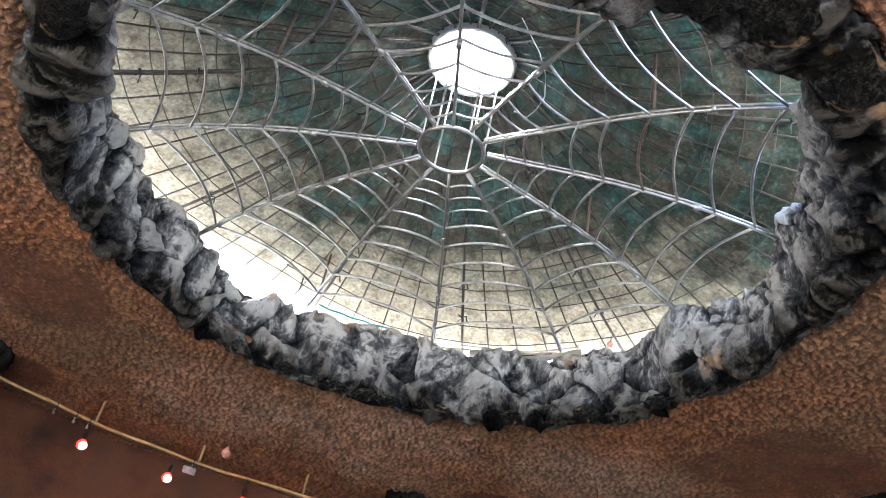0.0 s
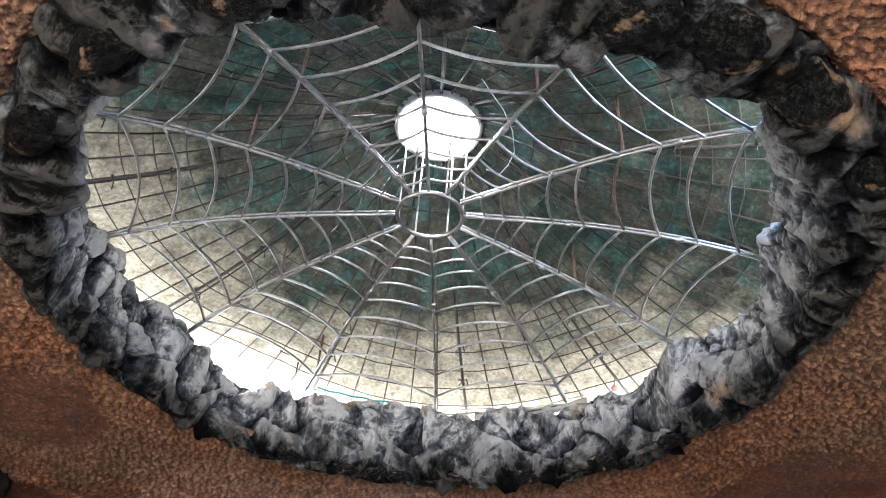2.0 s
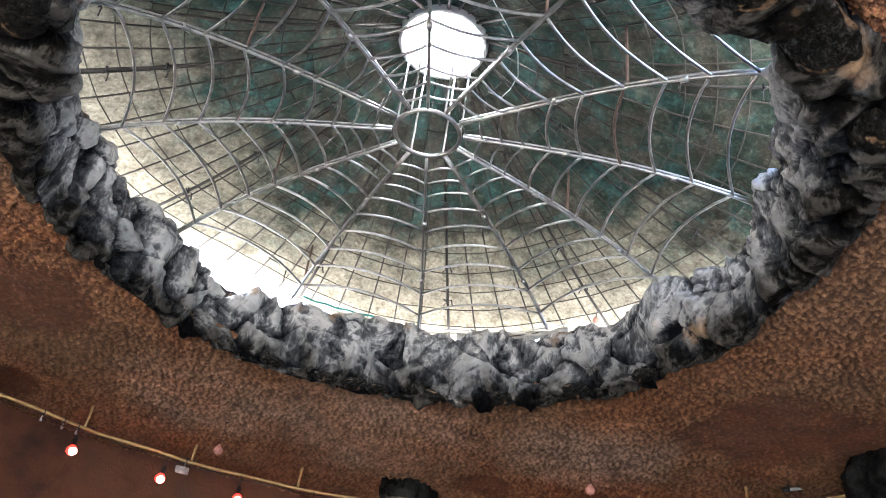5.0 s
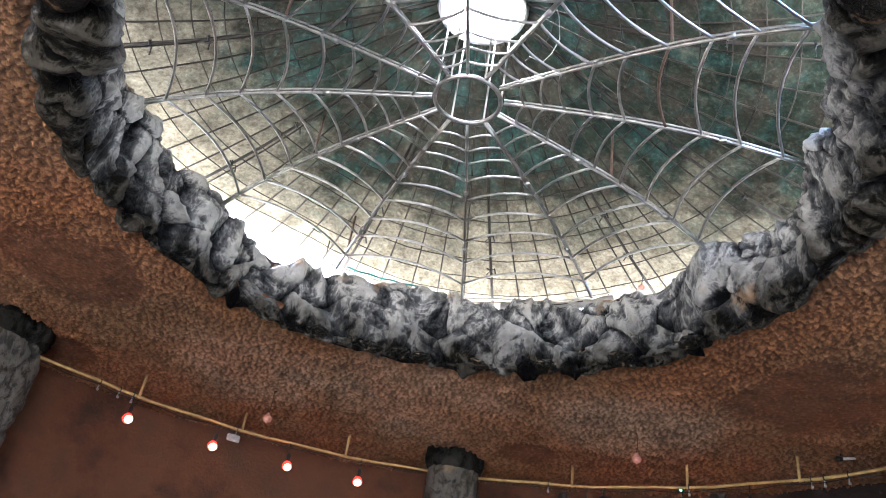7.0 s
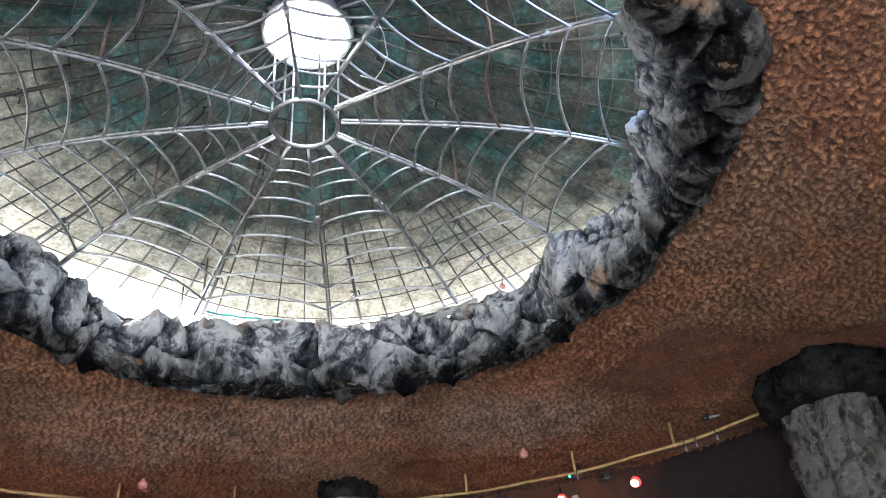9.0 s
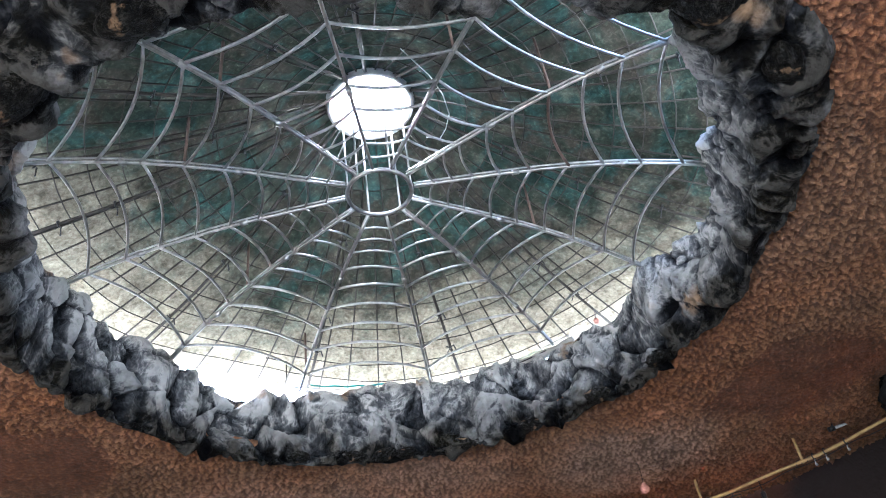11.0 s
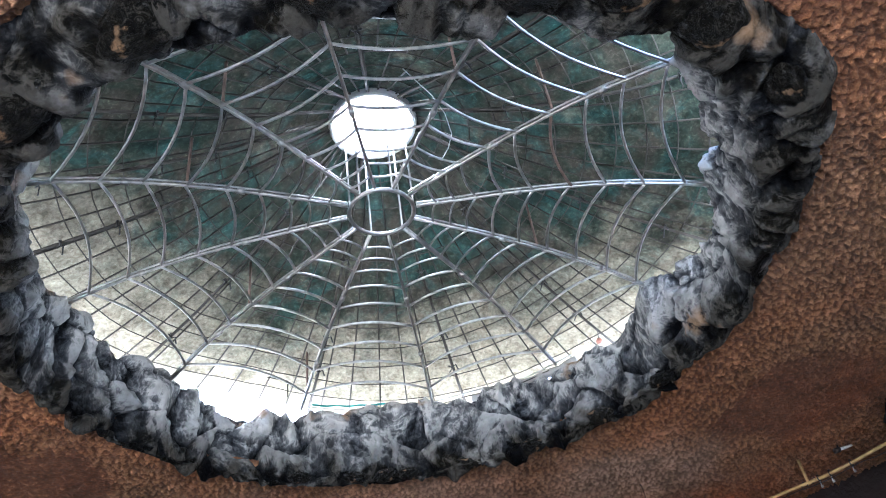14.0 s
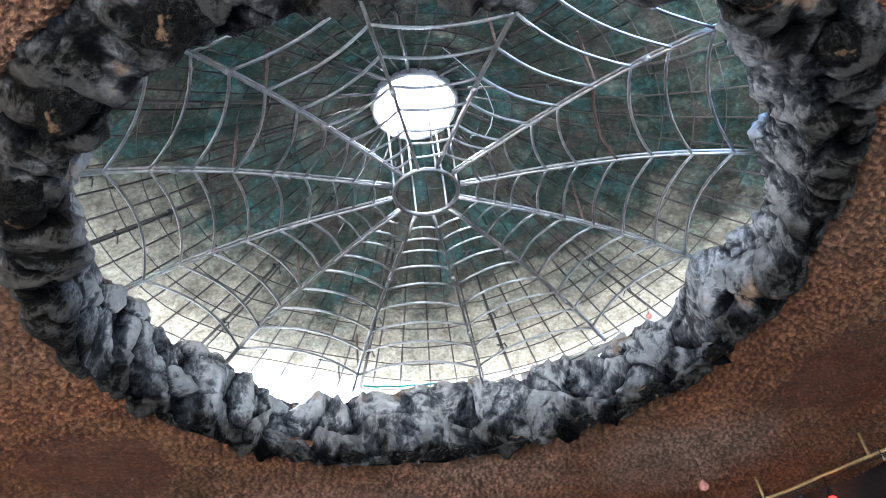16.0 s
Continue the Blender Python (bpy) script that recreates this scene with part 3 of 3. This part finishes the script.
def build_roof():
    roof = thing("tent_roof", "weathered green and cream shade sheet roof on dark rods", "roof")
    radials, hoops = 60, 12
    edges = [0.46 + (3.85 - 0.46) * k / hoops for k in range(hoops + 1)]
    sub = 4
    rows, cols = hoops * sub + 1, radials * sub
    co = []
    for i in range(rows):
        for j in range(cols):
            w = 2 * math.pi * j / cols
            back = math.exp(-((((math.degrees(w) + 31 + 180) % 360) - 180) / 13) ** 2)
            r = 0.46 + (3.85 - 0.62 * back - 0.46) * i / (rows - 1)
            puff = math.sin(math.pi * (i % sub) / sub) * math.sin(math.pi * (j % sub) / sub)
            wave = 0.02 * noise.noise((2 * r * math.cos(w), 2 * r * math.sin(w), 1.0))
            co.append((r * math.cos(w), r * math.sin(w), roof_z(r, math.degrees(w)) + 0.025 + 0.022 * puff * min(1, r / 2) + wave))
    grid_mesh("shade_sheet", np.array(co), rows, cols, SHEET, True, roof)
    rnd = random.Random(2)
    for r in edges[1:]:
        pts = [polar(a, r, roof_z(r, a) + rnd.uniform(-0.008, 0.012)) for a in range(0, 360, 5)]
        part("hoop", tube(pts, 0.0068, 5, True), DARK_ROD, roof)
    for k in range(radials):
        r0 = 0.48 if k % 2 == 0 else 1.3
        rs = [r0 + (3.9 - r0) * s / 5 for s in range(6)]
        a = 6 * k + rnd.uniform(-0.5, 0.5)
        part("rod", tube([polar(a, r, roof_z(r, a) + 0.006) for r in rs], 0.0098, 5), DARK_ROD, roof)
    for k in range(12):
        a = RAFTERS[k]
        rs = [0.46 + (3.85 - 0.46) * s / 6 for s in range(7)]
        rafter = part("rafter", tube([polar(a, r, roof_z(r, a) - 0.02) for r in rs], 0.018, 6), DARK_ROD, roof, "dark roof rafter")
        for r in (1.5 + rnd.uniform(-0.3, 0.3), 2.4 + rnd.uniform(-0.3, 0.3), 3.1):
            c = polar(a, r, roof_z(r, a) - 0.02)
            t = polar(a + 90, 1.0)
            part("tie", joined(tube([c + 0.05 * t, c + Vector((0, 0, -0.035)), c - 0.045 * t, c - 0.07 * t + Vector((0, 0, -0.085))], 0.010, 5), tube([c + 0.02 * t + Vector((0, 0, 0.03)), c - Vector((0, 0, 0.03)), c + 0.05 * t - Vector((0, 0, 0.10))], 0.008, 5)), BLACK, rafter, "black knotted tie")
    strip = [polar(100 + 1.0 * k, 3.55, 6.625 + 0.045 * h + 0.008 * math.sin(k * 1.3)) + polar(100 + k, 0.03 * h) for h in (0, 1) for k in range(17)]
    grid_mesh("net_strip", np.array(strip), 2, 17, TEAL, False, roof, "torn strip of teal net at the eaves")
    eave = [polar(a, 3.46 + 0.02 * math.sin(a * 0.21), 6.535 + 0.012 * math.sin(a * 0.33)) for a in range(58, 124, 3)]
    part("eave_pipe", tube(eave, 0.009, 6), STEEL, roof, "thin steel pipe along the eaves")
    part("eave_pipe", tube([p + Vector((0, 0, -0.035)) + polar(80, 0.03) for p in eave[2:14]], 0.007, 6), DARK_ROD, roof)
    ledge = [polar(a, 3.56, 6.50 + 0.01 * math.sin(a)) for a in range(58, 84, 2)]
    part("eave_ledge", tube(ledge, [0.055 + 0.012 * math.sin(k * 1.9) for k in range(len(ledge))], 9), CONCRETE, roof, "mossy grey ledge under the eaves")
    part("frame_pin", joined(tube([polar(124, 3.0, 6.40), polar(124, 3.0, 6.62)], 0.008, 6), tube([polar(124, 3.0, 6.62), polar(129, 3.0, 6.63)], 0.007, 6)), DARK_ROD, roof, "bent rod end")
    loop = [polar(a, r, roof_z(r) - 0.05) for a, r in ((-64, 1.07), (-52, 0.92), (-34, 0.84), (-13, 0.82), (7, 0.84), (22, 0.83), (33, 0.82), (40, 0.7))]
    part("loose_cable", tube(loop, 0.006, 5), GREY, roof, "thin pale loose cable")
    curb = part("skylight_curb", lathe([(0.47, -0.06), (0.44, -0.06), (0.44, 0.16), (0.49, 0.16), (0.49, 0.0), (0.47, -0.06)], 40, (0, 0, 8.12)), WHITE, roof)
    dome = [(0.46 * math.cos(radians(a)), 0.16 + 0.18 * math.sin(radians(a))) for a in range(0, 90, 10)] + [(0.01, 0.34)]
    part("skylight_dome", lathe(dome, 40, (0, 0, 8.12)), ACRYLIC, curb, "clear round skylight cover")


build_roof()


# ---- rock columns ----
def build_column(az, r, width, twist, cap_z=5.24, cap_wide=1.15):
    col = thing("rock_column", "grey carved rock column with a black rock cap under the ceiling", "column", "rock columns round the room")
    base = polar(az, r)
    for name, z0, z1, mat, wide, seed in (("shaft", 0.0, cap_z + 0.08, COLUMN_ROCK, 1.0, 3.0), ("cap", cap_z, 5.66, CAP_ROCK, cap_wide, 9.0)):
        rows, cols = max(12, int((z1 - z0) / 0.035)), 72
        co, ridges = [], []
        for i in range(rows):
            z = z0 + (z1 - z0) * i / (rows - 1)
            for c in range(cols):
                w = 2 * math.pi * c / cols
                d = Vector((math.cos(w), math.sin(w), 0))
                k = (abs(d.x) ** 3.2 + abs(d.y) ** 3.2) ** (-1 / 3.2)
                q = Vector((d.x + az, d.y, z))
                (s0, g0), (s1, g1) = rock_shift(q, 1.2, seed), rock_shift(q, 2.9, seed)
                ridges.append(0.55 * g0 + 0.5 * g1)
                rad = width * wide * k * (0.76 + 0.7 * s0 + 0.3 * s1)
                if name == "cap":
                    rad *= 0.85 + 0.15 * math.sin(math.pi * i / (rows - 1))
                ends = 0.0 if i in (0, rows - 1) else 1.0
                co.append(tuple(base + Matrix.Rotation(radians(az + twist), 3, "Z") @ (d * rad * (0.4 + 0.6 * ends)) + Vector((0, 0, z))))
        grid_mesh(name, np.array(co), rows, cols, mat, True, col, "black rock cap" if name == "cap" else "", ridges)


build_column(90, 7.05, 0.43, 0)
build_column(148, 7.15, 0.50, 12)
build_column(30, 7.30, 0.60, -10, 5.0, 1.52)


# ---- light rails, lamps and clutter ----
RAIL_R, RAIL_Z = 7.05, 5.255


def build_rail(a0, a1, hangers):
    rail = thing("light_rail", "yellow bamboo light rail on short hangers under the ceiling", "light rail", "light rails round the room")
    n = 14
    pts = [polar(a0 + (a1 - a0) * k / n, RAIL_R, RAIL_Z + 0.012 * math.sin(k * 1.7)) for k in range(n + 1)]
    part("pole", tube(pts, [0.021 + 0.003 * (k % 3 == 0) for k in range(n + 1)], 9), BAMBOO, rail)
    for a in hangers:
        part("hanger", tube([polar(a, RAIL_R, RAIL_Z - 0.03), polar(a, RAIL_R - 0.01, CEIL_Z + 0.03)], 0.021, 8), BAMBOO, rail)
        part("lashing", tube([polar(a, RAIL_R, RAIL_Z) + 0.036 * Vector((math.cos(t * 0.9) * 0.4, math.cos(t * 0.9) * 0.3, math.sin(t * 0.9))) + polar(a + 90, 0.012 * (t - 10)) for t in range(20)], 0.006, 5), BLACK, rail, "black cable wound round the pole")
    rnd = random.Random(int(a0))
    cable = [polar(a0 + (a1 - a0) * k / 40, RAIL_R - 0.01, RAIL_Z - 0.035 - 0.035 * abs(math.sin(k * 0.55)) - rnd.uniform(0, 0.012)) for k in range(41)]
    part("cable", tube(cable, 0.006, 5), BLACK, rail, "thin sagging black cable")


build_rail(93.0, 144.5, (104.4, 118.2, 131.6))
build_rail(34.0, 87.0, (47.3, 60.2, 74.5))


def build_lamp():
    lamp = thing("spot_lamp", "lit red bulb in a small black socket hanging below the rail", "lamp", "lamps on the light rail")
    part("stem", tube([(0, 0, 0.33), (0.012, 0, 0.22), (0, 0, 0.12)], 0.007, 6), BLACK, lamp)
    part("socket", lathe([(0.005, 0.17), (0.03, 0.165), (0.036, 0.12), (0.03, 0.05), (0.036, 0.045)], 14), BLACK, lamp)
    bulb = part("bulb", lathe([(0.03, 0.05), (0.058, 0.02), (0.076, -0.02), (0.072, -0.055), (0.042, -0.085), (0.002, -0.095)], 18), BULB_RED, lamp, "lit red bulb")
    ahead = Vector((-0.85, 0, -0.53)).normalized()
    side = Vector((0, 1, 0))
    rise = ahead.cross(side)
    cap = [Vector((0, 0, -0.018)) + 0.088 * (math.cos(t) * ahead + math.sin(t) * (math.cos(p) * side + math.sin(p) * rise)) for t in (0.02, 0.25, 0.5, 0.72) for p in [k * math.pi / 9 for k in range(18)]]
    rings = [(18 * k + p, 18 * k + (p + 1) % 18, 18 * k + 18 + (p + 1) % 18, 18 * k + 18 + p) for k in range(3) for p in range(18)]
    part("light_source", (cap, rings + [tuple(range(18))]), BULB_CORE, bulb, "glaring pale lamp front")
    return lamp


first_lamp = build_lamp()
LAMPS = (132.0, 121.2, 111.5, 102.2, 72.8, 62.5, 53.0)
for k, a in enumerate(LAMPS):
    m = Matrix.Translation(polar(a, RAIL_R, 4.92)) @ pose(0, 0, 0, 6 * math.sin(k * 2.1), 5 * math.cos(k * 1.3), a)
    if k == 0:
        first_lamp.matrix_basis = m
    else:
        copy_thing(first_lamp, m)


def build_pendant(a, r, drop):
    p = thing("pendant_bulb", "unlit pinkish round bulb hanging on a thin cord", "pendant lamp", "pendant bulbs")
    p.location = polar(a, r, CEIL_Z)
    part("cord", tube([(0, 0, 0.03), (0.01, 0.0, -drop * 0.5), (0, 0, -drop + 0.06)], 0.0055, 5), RUST, p)
    part("hook", tube([(0.03, 0, 0.03), (0.03, 0, -0.02), (-0.01, 0, -0.03)], 0.01, 6), BLACK, p)
    part("bulb", lathe([(0.02, 0.07), (0.03, 0.05), (0.062, 0.01), (0.068, -0.02), (0.05, -0.06), (0.002, -0.078)], 18, (0, 0, -drop)), BULB_OFF, p)


build_pendant(117.3, 5.81, 0.43)
build_pendant(62.9, 5.60, 0.38)
ball = thing("eave_bulb", "small pale orange round bulb under the eaves", "bulb")
ball.location = polar(50.7, 3.42, 6.49)
part("bulb", lathe([(0.002, 0.045), (0.02, 0.04), (0.038, 0.015), (0.038, -0.012), (0.022, -0.036), (0.002, -0.042)], 16), BULB_OFF, ball)
part("cord", tube([(0, 0, 0.04), (0.01, 0, 0.10), (0.02, 0.03, 0.20)], 0.005, 5), BLACK, ball)


def build_moving_head(a, z):
    head = thing("moving_head_lamp", "black moving head stage lamp hanging under the rail", "stage lamp")
    head.matrix_basis = Matrix.Translation(polar(a, RAIL_R, z)) @ pose(0, 0, 0, 0, 0, a + 20)
    head.scale = (1.35, 1.35, 1.25)
    part("base", box(0.24, 0.16, 0.08, 0.015, (0, 0, 0.13)), BLACK, head)
    for side in (-0.10, 0.10):
        part("yoke_arm", box(0.025, 0.08, 0.20, 0.006, (side, 0, 0.02)), BLACK, head)
    part("lamp_head", lathe([(0.002, 0.06), (0.06, 0.055), (0.085, 0.0), (0.085, -0.09), (0.07, -0.13), (0.002, -0.135)], 20), BLACK, head)
    part("clamp", tube([(0, 0, 0.16), (0, 0.02, 0.24), (0, 0, 0.30)], 0.014, 6), BLACK, head)


def build_flood(a, z, wide, tilt, mat, label):
    flood = thing("flood_lamp", label, "flood lamp", "flood lamps on the light rail")
    flood.matrix_basis = Matrix.Translation(polar(a, RAIL_R, z)) @ pose(0, 0, 0, tilt, 0, a + 90)
    part("housing", box(wide, 0.05, 0.11, 0.012), mat, flood)
    part("fins", joined(*[box(wide * 0.9, 0.014, 0.006, 0.001, (0, 0.03, -0.04 + 0.02 * k)) for k in range(5)]), mat, flood)
    part("bracket", tube([(-wide / 2 - 0.01, 0, 0), (-wide / 2 - 0.01, 0, 0.11), (0, 0, 0.13), (wide / 2 + 0.01, 0, 0.11), (wide / 2 + 0.01, 0, 0)], 0.008, 6), BLACK, flood)
    part("arm", tube([(0, 0, 0.13), (0, 0, RAIL_Z - z)], 0.009, 6), BLACK, flood)


def build_clip(a):
    clip = thing("rail_clamp", "small dark metal clamp and bolt on the bamboo rail", "clamp", "clamps on the light rail")
    clip.matrix_basis = Matrix.Translation(polar(a, RAIL_R, RAIL_Z)) @ pose(0, 0, 0, 0, 0, a)
    part("band", tube([(0.04 * math.cos(radians(w)), 0.0, 0.04 * math.sin(radians(w))) for w in range(0, 360, 30)], 0.009, 6, True), BLACK, clip)
    part("bolt", tube([(0, 0, -0.04), (0, 0.01, -0.12)], 0.008, 6), GREY, clip, "pale metal bolt")
    part("nut", lathe([(0.002, -0.10), (0.018, -0.10), (0.018, -0.13), (0.002, -0.13)], 6), GREY, clip)


build_moving_head(70.3, 4.86)
build_flood(60.8, 4.86, 0.10, 0, GREY, "small pale grey flood lamp hanging under the rail")
build_flood(56.6, 5.08, 0.22, 25, BLACK, "black flood lamp with a metal bracket under the rail")
build_flood(119.0, 5.10, 0.20, 20, GREY, "grey flood lamp turned downwards under the rail")
build_flood(75.5, 5.06, 0.14, 30, BLACK, "small black flood lamp close under the rail")
for a in (136.5, 134.0, 132.3, 118.8, 77.5, 60.0, 46.0, 44.6, 42.0):
    build_clip(a)

led = thing("indicator_box", "small black control box with a green light on the rail", "control box")
led.matrix_basis = Matrix.Translation(polar(60.9, RAIL_R - 0.02, RAIL_Z - 0.06)) @ pose(0, 0, 0, 0, 0, 60.9)
part("case", box(0.06, 0.09, 0.05, 0.008), BLACK, led)
part("light", lathe([(0.016, 0.012), (0.016, -0.012), (0.002, -0.016)], 10, (-0.036, 0, 0)), GREEN_LED, led, "glowing green indicator")

pipe = thing("ceiling_pipe", "red-brown metal pipe running along the ceiling", "pipe")
part("run", tube([polar(a, 7.72, CEIL_Z - 0.10) for a in (31, 28, 25, 22, 18, 12)], 0.035, 10), RED_PIPE, pipe)
part("strap", tube([polar(24, 7.72, CEIL_Z - 0.10) + 0.05 * Vector((math.cos(w), 0, math.sin(w))) for w in (-2.6, -1.6, -0.5, 0.6, 1.57, 2.6)], 0.010, 6), BLACK, pipe)
part("bracket", tube([polar(24, 7.72, CEIL_Z - 0.06), polar(24, 7.72, CEIL_Z + 0.05)], 0.012, 6), BLACK, pipe)

nozzle = thing("spray_nozzle", "short pale metal nozzle with a black cap fixed under the ceiling", "nozzle")
nozzle.matrix_basis = Matrix.Translation(polar(42.9, 7.14, CEIL_Z - 0.07)) @ pose(0, 0, 0, 0, 78, 10)
part("tube", lathe([(0.002, 0.0), (0.02, 0.0), (0.022, 0.12), (0.012, 0.24), (0.002, 0.25)], 12), GREY, nozzle)
part("cap", lathe([(0.002, -0.07), (0.036, -0.07), (0.036, 0.01), (0.002, 0.01)], 12), BLACK, nozzle)
part("bracket", tube([(0, 0, 0.0), (-0.09, 0, 0.02)], 0.012, 6), BLACK, nozzle)
